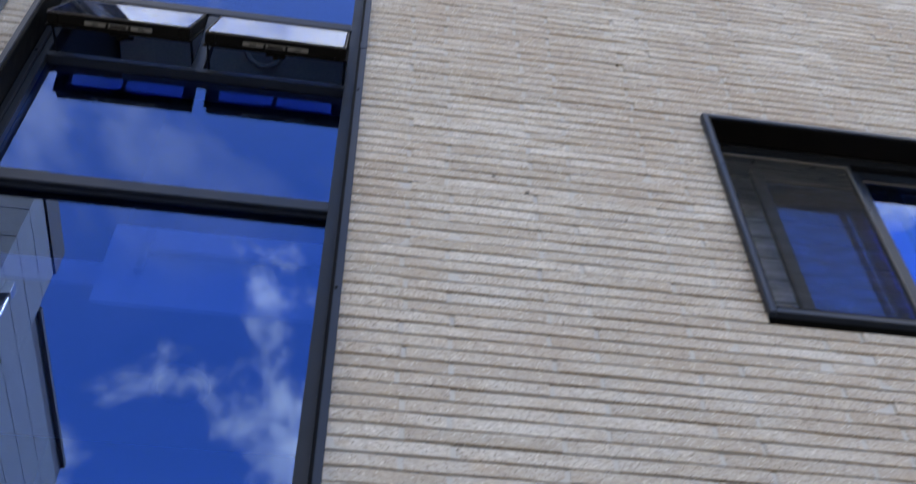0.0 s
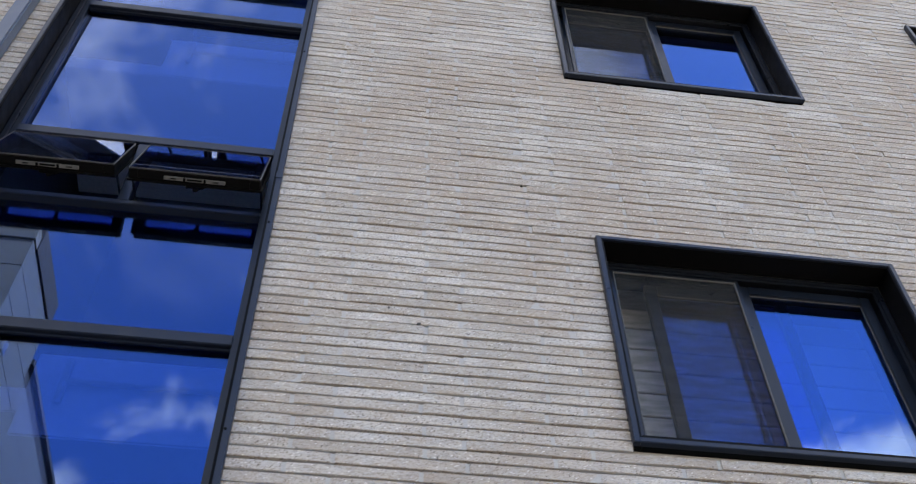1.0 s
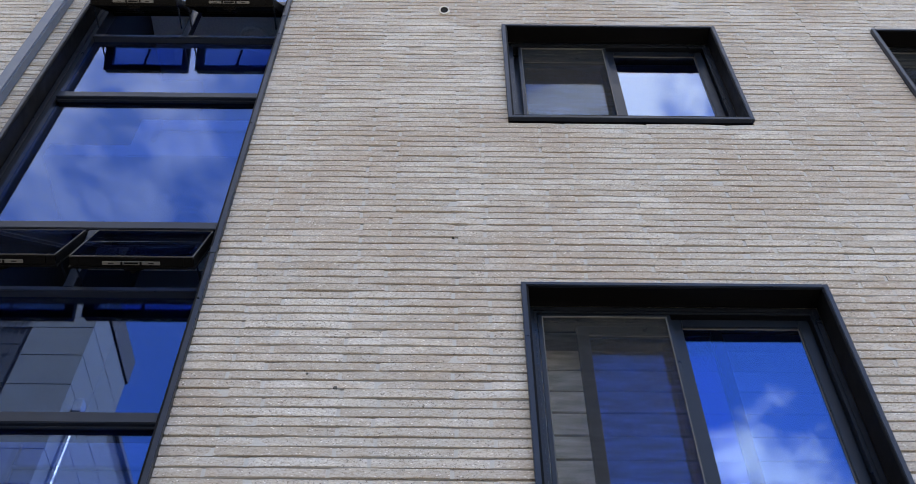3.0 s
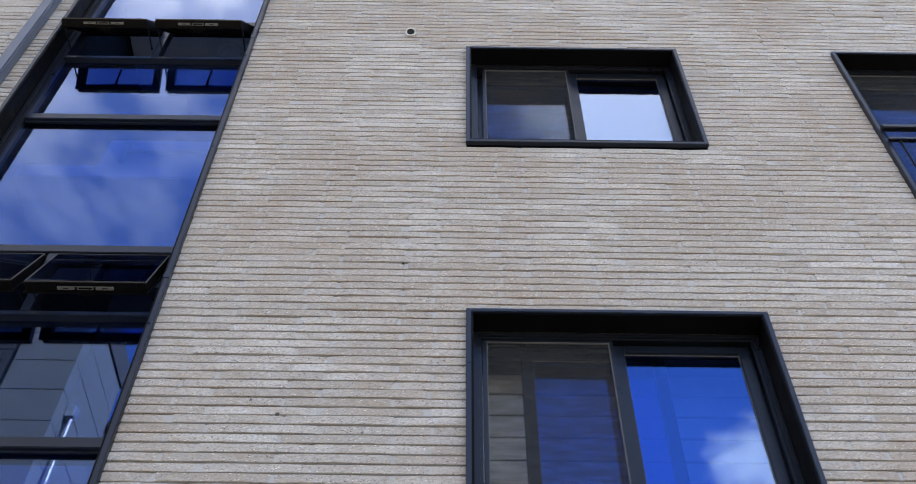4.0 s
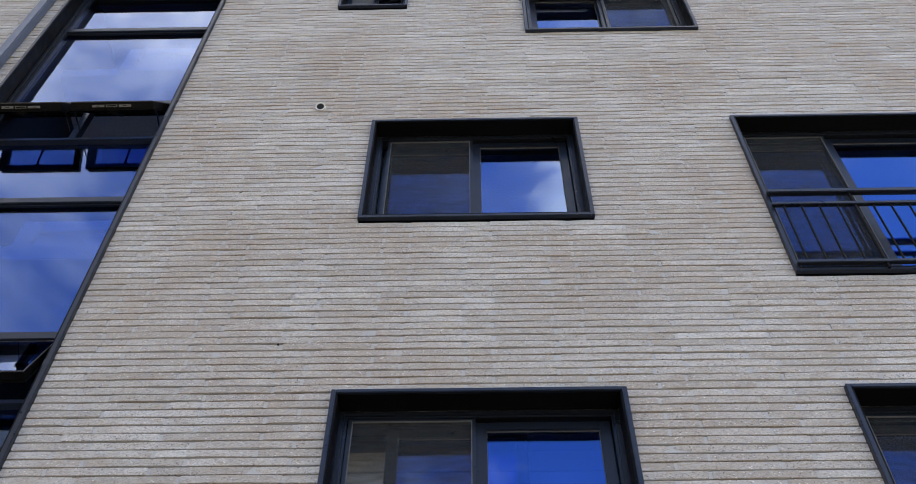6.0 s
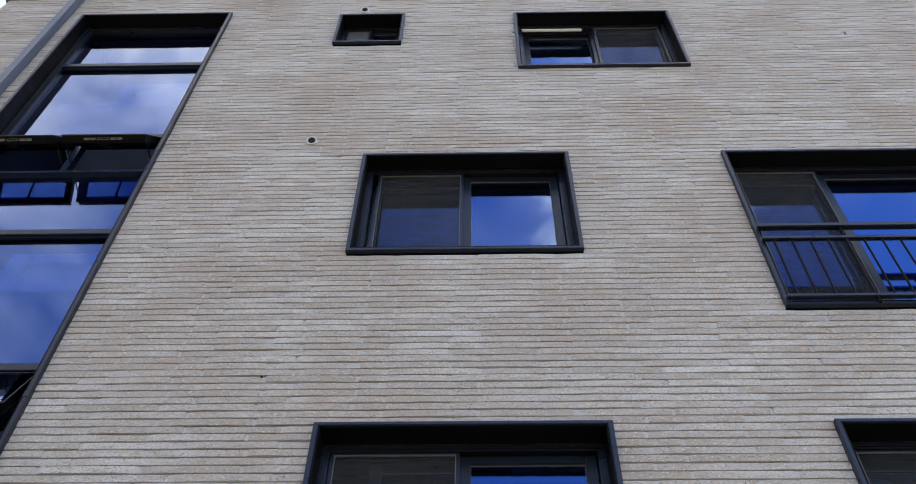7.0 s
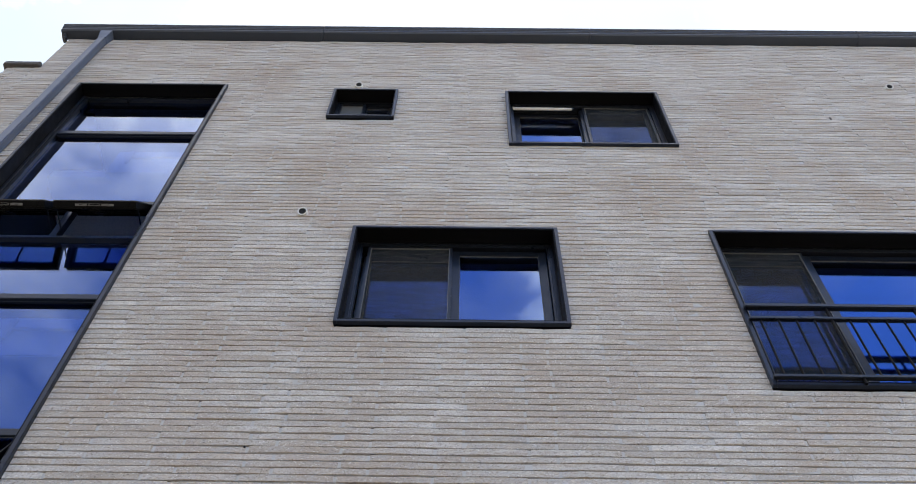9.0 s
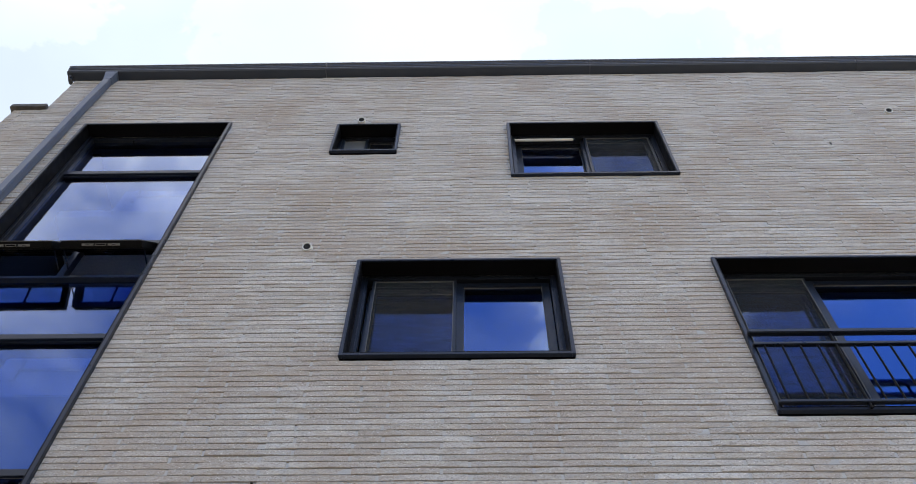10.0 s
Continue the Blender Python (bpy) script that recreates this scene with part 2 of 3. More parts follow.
def part(name, bm, mat, parent=None, label="", place=None):
    me = bpy.data.meshes.new(name)
    bm.normal_update()
    bm.to_mesh(me)
    bm.free()
    me.materials.append(mat)
    ob = new(name, me)
    if parent is not None:
        ob.parent = parent
    if place is not None:
        ob.matrix_basis = place
    if label:
        ob["label"] = label
    return ob


def rod(bm, a, b, r, sides=10):
    a, b = Vector(a), Vector(b)
    d = b - a
    m = Matrix.Translation((a + b) / 2) @ d.to_track_quat("Z", "Y").to_matrix().to_4x4()
    bmesh.ops.create_cone(bm, cap_ends=True, segments=sides, radius1=r, radius2=r, depth=d.length, matrix=m)


def thing(name, label, category, kind="", group="", at=(0, 0, 0)):
    ob = new(name)
    ob.location = at
    ob.empty_display_size = 0.2
    return tagged(ob, label, category, group, kind)


# ---- plan ----
FACE = 2.55            # outer face of the brickwork
CORE = 2.584           # mortar behind the bricks
BACK = 2.86            # inner face of the wall
EDGE = 2.52            # front edge of the metal surrounds
LEFT, RIGHT, TOP = -2.10, 8.6, 13.20
STEP_X, STEP_Z = -2.444, 12.12
COURSE, PITCH, BOND = 0.0580, 0.5225, 0.171
CW = (-1.485, 0.056, 0.25, 11.593)                  # stair glazing
WINDOWS = {
    "b": (1.665, 3.235, 4.155, 5.50),
    "m": (1.665, 3.235, 7.157, 8.50),
    "u": (2.922, 4.462, 10.143, 11.473),
    "s": (1.175, 1.825, 10.764, 11.489),
    "r": (4.405, 6.45, 6.512, 8.487),
    "q": (4.40, 6.45, 3.50, 5.50),
}
OPENINGS = [CW] + list(WINDOWS.values())


# ---- building shell ----
def facade_sheet():
    """The wall behind the bricks, with its openings right through."""
    xs = sorted({STEP_X, LEFT, RIGHT, *[v for o in OPENINGS for v in o[:2]]})
    zs = sorted({0.0, STEP_Z, TOP, *[v for o in OPENINGS for v in o[2:]]})
    bm = bmesh.new()

    def quad(pts):
        bm.faces.new([bm.verts.new(p) for p in pts])

    for xa, xb in zip(xs, xs[1:]):
        for za, zb in zip(zs, zs[1:]):
            cx, cz = (xa + xb) / 2, (za + zb) / 2
            if cx < LEFT and cz > STEP_Z or any(o[0] < cx < o[1] and o[2] < cz < o[3] for o in OPENINGS):
                continue
            quad([(xa, CORE, za), (xb, CORE, za), (xb, CORE, zb), (xa, CORE, zb)])
            quad([(xa, BACK, za), (xa, BACK, zb), (xb, BACK, zb), (xb, BACK, za)])
    for x0, x1, z0, z1 in OPENINGS:
        for a, b in (((x0, z0), (x1, z0)), ((x1, z0), (x1, z1)), ((x1, z1), (x0, z1)), ((x0, z1), (x0, z0))):
            quad([(a[0], CORE, a[1]), (a[0], BACK, a[1]), (b[0], BACK, b[1]), (b[0], CORE, b[1])])
    for a, b in (((STEP_X, 0), (STEP_X, STEP_Z)), ((STEP_X, STEP_Z), (LEFT, STEP_Z)), ((LEFT, STEP_Z), (LEFT, TOP)),
                 ((LEFT, TOP), (RIGHT, TOP)), ((RIGHT, TOP), (RIGHT, 0))):
        quad([(a[0], CORE, a[1]), (a[0], BACK, a[1]), (b[0], BACK, b[1]), (b[0], CORE, b[1])])
    bmesh.ops.remove_doubles(bm, verts=bm.verts, dist=1e-4)
    bmesh.ops.recalc_face_normals(bm, faces=bm.faces)
    return bm


wall_front = tagged(part("wall_front", facade_sheet(), MORTAR), "beige long-brick facade with recessed grey mortar joints", "wall", kind="structure")

shell = boxes((STEP_X, STEP_X + 0.25, BACK + 0.002, 11, 0, STEP_Z), (RIGHT - 0.25, RIGHT, BACK + 0.002, 11, 0, TOP),
              (STEP_X, RIGHT, 11, 11.25, 0, TOP))
tagged(part("wall_sides", shell, MORTAR), "plain rendered side and rear walls of the building", "wall", kind="structure")
tagged(part("roof", boxes((LEFT - 0.05, RIGHT, BACK + 0.002, 11, TOP - 0.2, TOP + 0.02)), ROOFING), "flat grey roof behind the gutter", "roof", kind="structure")
tagged(part("ground", boxes((-400, 400, -400, 400, -0.3, 0.0)), ASPHALT), "grey worn concrete street in front of the building", "ground", kind="structure")

# inner floors and partitions, seen dimly through the panes
for z in (3.05, 6.05, 9.05, 12.1):
    tagged(part("floor_slab", boxes((0.30, RIGHT - 0.26, BACK + 0.004, 10.9, z - 0.12, z + 0.12)), PLASTER), "white plastered slab between two storeys", "floor", kind="structure")
# rear and stair walls carry their shade in the colour
tagged(part("wall_rear_rooms", boxes((0.30, RIGHT - 0.26, 6.2, 6.3, 0.02, 13.0)), ROOM_SHADED), "plain rear wall of the rooms, indoor shade put in its colour", "wall", kind="structure")
tagged(part("wall_stair_side", boxes((0.12, 0.28, BACK + 0.004, 10.9, 0.02, 13.0), (-1.75, -1.62, BACK + 0.004, 5.4, 0.02, 13.0)), ROOM_SHADED), "plain stairwell side walls, indoor shade put in their colour", "wall", kind="structure")
tagged(part("wall_stair_rear", boxes((-1.61, 0.11, 5.3, 5.42, 0.02, 13.0)), ROOM_SHADED), "plain rear wall of the stairwell, indoor shade put in its colour", "wall", kind="structure")
for z in (4.62, 7.655, 10.68):
    land = thing("stair_landing", "white plastered landing slab with a deep edge beam and a thin pipe along it", "stair landing", kind="structure")
    part("slab", boxes((-1.60, 0.10, 3.152, 4.2, z - 0.02, z + 0.13), bevel=0.006), PLASTER, land)
    part("edge_beam", boxes((-0.915, 0.10, 2.965, 3.15, z - 0.305, z + 0.18), bevel=0.008), PLASTER, land)
    run = bmesh.new()
    rod(run, (-0.755, 2.945, z), (0.095, 2.945, z), 0.013, 12)
    pipe_run = part("pipe", run, VENT_WHITE, land, "thin white pipe")
    part("bracket", boxes((-0.775, -0.742, 2.932, 2.964, z - 0.13, z + 0.14), bevel=0.006), VENT_WHITE, pipe_run)
tagged(part("ceiling_stair", boxes((-1.61, 0.11, BACK + 0.004, 5.3, 12.2, 12.4)), PLASTER), "white plastered stairwell ceiling", "ceiling", kind="structure")


# ---- windows ----
def pane_box(x0, x1, y, z0, z1):
    return boxes((x0, x1, y, y + 0.006, z0, z1))


def glaze(name, bm, mat, parent, label=""):
    ob = part(name, bm, mat, parent, label)
    ob.visible_shadow = False
    return ob


def sash(parent, x0, x1, y, z0, z1, label="", mat=None, seen="blue reflecting glass", w=0.062):
    s = part("sash", ring(x0, x1, y, y + 0.032, z0, z1, w, 0.005), FRAME_SHADED, parent, label)
    glaze("pane", pane_box(x0 + w - 0.008, x1 - w + 0.008, y + 0.016, z0 + w - 0.008, z1 - w + 0.008), mat or GLASS_ROOM, s, seen)
    part("gasket", ring(x0 + w - 0.003, x1 - w + 0.003, y + 0.010, y + 0.0155, z0 + w - 0.003, z1 - w + 0.003, 0.005, 0.0), SEAL, s)
    return s


def surround(parent, x0, x1, z0, z1, w=0.034, deep=2.652):
    # reveal takes the shaded tone, only the front trim keeps the charcoal
    s = part("surround", ring(x0, x1, EDGE, deep, z0, z1, w, 0.004, wb=0.04), METAL_SHADED, parent, "folded metal surround, its reveal darkened for shade")
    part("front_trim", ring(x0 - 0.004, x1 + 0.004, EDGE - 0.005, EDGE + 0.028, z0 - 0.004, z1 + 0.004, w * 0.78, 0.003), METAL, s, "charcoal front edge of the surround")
    return s


def sliding_window(name, key, label, screen_left=True, sash_shift=0.0, stile=None, screen_in=0.0):
    x0, x1, z0, z1 = WINDOWS[key]
    w = thing(name, label, "window", kind="structure")
    surround(w, x0, x1, z0, z1)
    a, b, c, d = x0 + 0.034, x1 - 0.034, z0 + 0.04, z1 - 0.034
    part("track_frame", ring(a, b, 2.650, 2.81, c, d, 0.030, 0.003), FRAME_SHADED, w, "charcoal aluminium sliding frame")
    part("track_lip", ring(a + 0.030, b - 0.030, 2.656, 2.662, c + 0.030, d - 0.030, 0.016, 0.002), FRAME_SHADED, w)
    part("track_rib", ring(a + 0.030, b - 0.030, 2.727, 2.737, c + 0.030, d - 0.030, 0.012, 0.002), FRAME_SHADED, w)
    a, b, c, d = a + 0.050, b - 0.050, c + 0.046, d - 0.046
    mid = stile or (a + b) / 2
    if screen_left:
        near, far = (mid - 0.022, b), (a + sash_shift, mid + 0.05 + sash_shift)
        mesh_at = (a + screen_in, mid - 0.016)
    else:
        near, far = (mid - 0.022, b), (a, mid + 0.03)
        mesh_at = (mid + 0.012, b)
    sash(w, near[0], near[1], 2.690, c, d)
    back = sash(w, far[0], far[1], 2.742, c, d)
    part("edge_strip", boxes((far[1] - 0.004, far[1], 2.7745, 2.780, c, d), bevel=0.001), LATCH, back, "pale edge strip of the rear sash")
    net = part("insect_screen", ring(mesh_at[0], mesh_at[1], 2.664, 2.682, c - 0.010, d + 0.004, 0.022, 0.003), FRAME_SHADED, w)
    glaze("mesh", boxes((mesh_at[0] + 0.020, mesh_at[1] - 0.020, 2.672, 2.6735, c + 0.008, d - 0.014)), SCREEN, net, "fine dark insect mesh")
    part("bead", ring(mesh_at[0] + 0.022, mesh_at[1] - 0.022, 2.662, 2.670, c + 0.010, d - 0.016, 0.0045, 0.0), SEAL, net, "thin grey bead")
    return w


sliding_window("window_1", "b", "black-framed sliding window, partly open behind its insect screen", sash_shift=0.205)
sliding_window("window_2", "m", "black-framed sliding window with an insect screen, closed", screen_in=0.035)
sliding_window("window_3", "u", "black-framed sliding window with its screen beside an open half", screen_left=False)
sliding_window("window_4", "r", "tall black-framed sliding window behind a guard rail", stile=5.132)
sliding_window("window_5", "q", "tall black-framed sliding window beside the bricks", stile=5.132)

x0, x1, z0, z1 = WINDOWS["s"]
small = thing("window_6", "small black-framed bathroom window set deep in its surround", "window", kind="structure")
surround(small, x0, x1, z0, z1, 0.03, 2.658)
part("track_frame", ring(x0 + 0.03, x1 - 0.03, 2.655, 2.80, z0 + 0.04, z1 - 0.03, 0.022, 0.003), FRAME_SHADED, small)
ms = (x0 + x1) / 2
sash(small, x0 + 0.052, ms - 0.002, 2.664, z0 + 0.062, z1 - 0.052, mat=FROST, seen="frosted grey pane", w=0.03)
sash(small, ms - 0.020, x1 - 0.052, 2.700, z0 + 0.062, z1 - 0.052, seen="dark reflecting pane", w=0.03)


# ---- guard rail on the tall window ----
def guard_rail():
    g = thing("guard_rail", "black metal guard rail with thin upright bars across the tall window", "railing")
    xa, xb = 4.415, 6.44
    part("top_rail", boxes((xa, xb, 2.478, 2.518, 7.335, 7.378), bevel=0.006), FRAME_SHADED, g)
    part("mid_rail", boxes((xa, xb, 2.484, 2.514, 7.195, 7.226), bevel=0.004), FRAME_SHADED, g)
    part("bottom_rail", boxes((xa, xb, 2.484, 2.514, 6.548, 6.578), bevel=0.004), FRAME_SHADED, g)
    bar = None
    x = xa + 0.072
    i = 0
    while x < xb - 0.03:
        post = i % 5 == 4
        r = 0.010 if post else 0.0075
        bm = bmesh.new()
        rod(bm, (0, 0, 6.50 if post else 6.579), (0, 0, 7.336 if post else 7.194), r)
        o = part("post" if post else "bar", bm, METAL_SHADED, g)
        o.location = (x, 2.499, 0)
        x += 0.118
        i += 1
    return g


guard_rail()


# ---- stair glazing ----
def stair_glazing():
    x0, x1, z0, z1 = CW
    w = thing("window_7", "tall dark-framed stairwell glazing of blue reflecting panes with open vents", "window", kind="structure")
    surround(w, x0, x1, z0, z1, 0.036, 2.663)
    a, b = x0 + 0.036, x1 - 0.036
    F = 2.655          # front of the inner frame
    for z in (4.05, 5.35, 7.05, 8.3, 9.85):
        bm = bmesh.new()
        rod(bm, (x1 - 0.016, EDGE - 0.008, z), (x1 - 0.016, EDGE - 0.004, z), 0.006, 10)
        part("screw", bm, METAL_SHADED, w)
    for z in (5.72, 8.60):
        part("trim_joint", boxes((x1 - 0.028, x1 + 0.006, EDGE - 0.0075, EDGE - 0.0055, z, z + 0.05), bevel=0.0005), METAL, w)
    part("outer_frame", boxes((a, a + 0.06, F + 0.01, F + 0.12, z0 + 0.04, z1 - 0.036), (b - 0.05, b, F + 0.01, F + 0.12, z0 + 0.04, z1 - 0.036),
                              (a + 0.06, b - 0.05, F + 0.01, F + 0.12, z1 - 0.09, z1 - 0.036), (a + 0.06, b - 0.05, F + 0.01, F + 0.12, z0 + 0.04, z0 + 0.09), bevel=0.004), FRAME_SHADED, w)
    part("jamb_fillet", boxes((a + 0.002, a + 0.03, F - 0.008, F + 0.008, z0 + 0.04, z1 - 0.036), bevel=0.003), FRAME_SHADED, w)
    a, b = a + 0.06, b - 0.05
    transoms = ((1.65, 1.73), (2.57, 2.63), (3.12, 3.21), (4.615, 4.705), (5.548, 5.60), (6.09, 6.180),
                (7.594, 7.676), (8.48, 8.544), (9.06, 9.150), (10.54, 10.646))
    for za, zb in transoms:
        slim = zb - za < 0.07
        part("transom", boxes((a - 0.002, b + 0.002, F, F + (0.06 if slim else 0.09), zb - (0.036 if slim else 0.066), zb), bevel=0.004), METAL, w)
        if not slim:
            part("transom_lip", boxes((a, b, F + 0.022, F + 0.034, zb - 0.079, zb - 0.067), bevel=0.002), METAL, w)
    vents = ((2.63, 3.12), (5.60, 6.09), (8.544, 9.06))
    edges = [z0 + 0.09] + [v for t in transoms for v in t] + [z1 - 0.09]
    for za, zb in zip(edges[::2], edges[1::2]):
        if any(abs(za - v[0]) < 0.01 for v in vents):
            continue
        glaze("pane", pane_box(a - 0.01, b + 0.01, F + 0.046, za - 0.02, zb + 0.05), GLASS, w, "blue reflecting glass")
    mx = -0.715
    for za, zb in vents:
        part("mullion", boxes((mx - 0.028, mx + 0.028, F + 0.004, F + 0.075, za + 0.001, zb + 0.015), bevel=0.004), METAL, w)
        tilts = (21.0, 20.2) if za < 7 else (31, 31)
        for (xa, xb), tilt in zip(((a + 0.004, mx - 0.034), (mx + 0.034, b - 0.004)), tilts):
            vent(w, xa, xb, za - 0.006, zb - 0.022, tilt)
        part("vent_head", boxes((a + 0.002, mx - 0.029, F + 0.03, F + 0.08, zb - 0.03, zb + 0.012), (mx + 0.029, b - 0.002, F + 0.03, F + 0.08, zb - 0.03, zb + 0.012), bevel=0.003), METAL_SHADED, w)
    return w


def vent(parent, xa, xb, za, zb, tilt):
    """A top-hung sash, pushed open at its foot."""
    h = zb - za
    width = xb - xa
    hinge = pose((xa + xb) / 2, 2.656, zb, -tilt, 0, 0)
    # shaded tone keeps the underside of the sash black
    s = part("vent_sash", ring(-width / 2, width / 2, -0.012, 0.038, -h, 0, 0.05, 0.004), METAL_SHADED, parent, "top-hung sash pushed open", place=hinge)
    glaze("pane", pane_box(-width / 2 + 0.012, width / 2 - 0.012, -0.019, -h + 0.012, -0.012), GLASS, s, "blue reflecting glass")
    part("rim", ring(-width / 2, width / 2, -0.020, -0.0125, -h, 0, 0.006, 0.002), RIM, s, "dark edge seal of the pane")
    part("inner_lip", ring(-width / 2 - 0.008, width / 2 + 0.008, 0.0385, 0.05, -h - 0.008, 0.0, 0.03, 0.003), METAL_SHADED, s)
    # the lock strip under the lower rail, with its slots
    lock = part("lock_strip", boxes((-0.15, 0.15, 0.008, 0.027, -h - 0.007, -h - 0.001), bevel=0.001), LATCH, s, "pale lock strip")
    part("slots", boxes((-0.056, -0.044, 0.009, 0.026, -h - 0.0095, -h - 0.0072), (0.044, 0.056, 0.009, 0.026, -h - 0.0095, -h - 0.0072),
                        (-0.036, 0.036, 0.012, 0.022, -h - 0.0095, -h - 0.0072), (-0.118, -0.090, 0.015, 0.020, -h - 0.0095, -h - 0.0072),
                        (0.090, 0.118, 0.015, 0.020, -h - 0.0095, -h - 0.0072)), METAL_SHADED, lock)
    bm = boxes((-0.045, 0.045, 0.051, 0.066, -h + 0.006, -h + 0.036), (-0.012, 0.012, 0.066, 0.082, -h + 0.01, -h + 0.05), bevel=0.004)
    rod(bm, (0, 0.078, -h + 0.045), (0.03, 0.088, -h + 0.15), 0.009)
    part("handle", bm, METAL_SHADED, s, "black cam handle")
    # stays at both sides
    for sx_ in (-1, 1):
        bm = bmesh.new()
        rod(bm, (sx_ * (width / 2 - 0.004), 0.03, -h + 0.06), (sx_ * (width / 2 - 0.004), 0.20, -h + 0.16), 0.006, 8)
        part("stay", bm, METAL, s)


stair_glazing()


# ---- gutter, downpipe, coping, vents ----
def gutter():
    g = thing("roof_gutter", "dark grey folded metal gutter along the roof edge", "gutter")
    ends = (-2.19, 0.86, 3.95, 7.05, 8.6)
    for xa, xb in zip(ends, ends[1:]):
        bm = bmesh.new()
        prof = [(2.565, 13.135), (2.455, 13.135), (2.44, 13.15), (2.44, 13.185), (2.432, 13.19), (2.432, 13.215), (2.424, 13.22),
                (2.424, 13.245), (2.415, 13.25), (2.415, 13.275), (2.43, 13.28), (2.565, 13.28)]
        lo = [bm.verts.new((xa, y, z)) for y, z in prof]
        hi = [bm.verts.new((xb - 0.004, y, z)) for y, z in prof]
        for i in range(len(prof)):
            j = (i + 1) % len(prof)
            bm.faces.new((lo[i], hi[i], hi[j], lo[j]))
        bm.faces.new(lo), bm.faces.new(hi[::-1])
        bmesh.ops.recalc_face_normals(bm, faces=bm.faces)
        part("length", bm, GUTTER, g)
    part("end_bracket", boxes((-2.155, -2.115, 2.50, 2.57, 13.03, 13.075), (-2.165, -2.13, 2.48, 2.55, 13.06, 13.133), bevel=0.008), DARK_ROOF, g)
    return g


gutter()


def downpipe():
    d = thing("downpipe", "grey square metal rainwater pipe down the brick facade", "downpipe")
    part("pipe", boxes((-1.70, -1.61, 2.46, 2.545, 0.2, 12.93), bevel=0.010), PIPE, d)
    bm = bmesh.new()
    levels = [(-1.702, -1.608, 2.458, 2.546, 12.925), (-1.704, -1.606, 2.456, 2.546, 12.985), (-1.714, -1.598, 2.450, 2.548, 13.04),
              (-1.722, -1.592, 2.446, 2.55, 13.09), (-1.724, -1.590, 2.445, 2.55, 13.134)]
    rings = [[bm.verts.new(p) for p in ((xa, ya, z), (xb, ya, z), (xb, yb, z), (xa, yb, z))] for xa, xb, ya, yb, z in levels]
    for p, q in zip(rings, rings[1:]):
        for i in range(4):
            bm.faces.new((p[i], p[(i + 1) % 4], q[(i + 1) % 4], q[i]))
    bm.faces.new(rings[0]), bm.faces.new(rings[-1])
    bmesh.ops.recalc_face_normals(bm, faces=bm.faces)
    part("outlet", bm, PIPE, d)
    return d


downpipe()

tagged(part("coping", boxes((STEP_X - 0.04, LEFT + 0.01, 2.505, 2.90, STEP_Z, STEP_Z + 0.085), bevel=0.008), STONE_CAP), "weathered dark stone coping on the low parapet", "coping", kind="structure")


def vent_pipe(x, z):
    v = thing("vent_pipe", "short white vent pipe end in the brick wall", "vent", group="vent pipes in the facade")
    bm = bmesh.new()
    rings = []
    for r, y in ((0.046, 2.566), (0.043, 2.545), (0.039, 2.541), (0.040, 2.515), (0.030, 2.515), (0.030, 2.60)):
        rings.append([bm.verts.new((r * math.cos(a), y, r * math.sin(a))) for a in [i * math.tau / 20 for i in range(20)]])
    for p, q in zip(rings, rings[1:]):
        for i in range(20):
            bm.faces.new((p[i], p[(i + 1) % 20], q[(i + 1) % 20], q[i]))
    bmesh.ops.recalc_face_normals(bm, faces=bm.faces)
    droop = Matrix.Translation((0, 2.56, 0)) @ Matrix.Rotation(radians(24), 4, "X") @ Matrix.Translation((0, -2.56, 0))
    bmesh.ops.transform(bm, matrix=droop, verts=bm.verts)
    part("collar", bm, VENT_WHITE, v)
    # black plug just inside the mouth, in place of the shade in the pipe
    bm = bmesh.new()
    rod(bm, (0, 2.519, 0), (0, 2.60, 0), 0.0298, 20)
    bmesh.ops.transform(bm, matrix=droop, verts=bm.verts)
    part("bore_shade", bm, BLACK, v)
    v.location = (x, 0, z)
    return v


for x, z in ((1.235, 8.760), (1.411, 11.638), (6.919, 11.732)):
    vent_pipe(x, z)


# ---- inside things ----
def wall_spot(name, label, x, z, r, mat, tall=1.0):
    bm = bmesh.new()
    rng = random.Random(int(x * 1000))
    ring_ = [(r * rng.uniform(0.7, 1.15) * math.cos(q), r * tall * rng.uniform(0.7, 1.15) * math.sin(q)) for q in [i * math.tau / 11 for i in range(11)]]
    front = [bm.verts.new((x + u * 0.8, FACE - 0.0045, z + v * 0.8)) for u, v in ring_]
    back = [bm.verts.new((x + u, FACE + 0.004, z + v)) for u, v in ring_]
    bm.faces.new(front)
    for i in range(11):
        bm.faces.new((front[i], front[(i + 1) % 11], back[(i + 1) % 11], back[i]))
    bmesh.ops.recalc_face_normals(bm, faces=bm.faces)
    part(name, bm, mat, wall_front, label)


wall_spot("drill_plug", "dark plugged drill hole", 0.778, 4.765, 0.011, STONE_CAP)
wall_spot("drill_plug", "dark plugged drill hole", 0.639, 4.854, 0.008, STONE_CAP)
wall_spot("drill_plug", "dark plugged drill hole", 4.087, 8.588, 0.009, BLACK)
wall_spot("drill_plug", "dark plugged drill hole", 1.312, 5.912, 0.008, BLACK)
wall_spot("mortar_splash", "pale splash of mortar", 3.130, 9.516, 0.017, VENT_WHITE, 0.8)
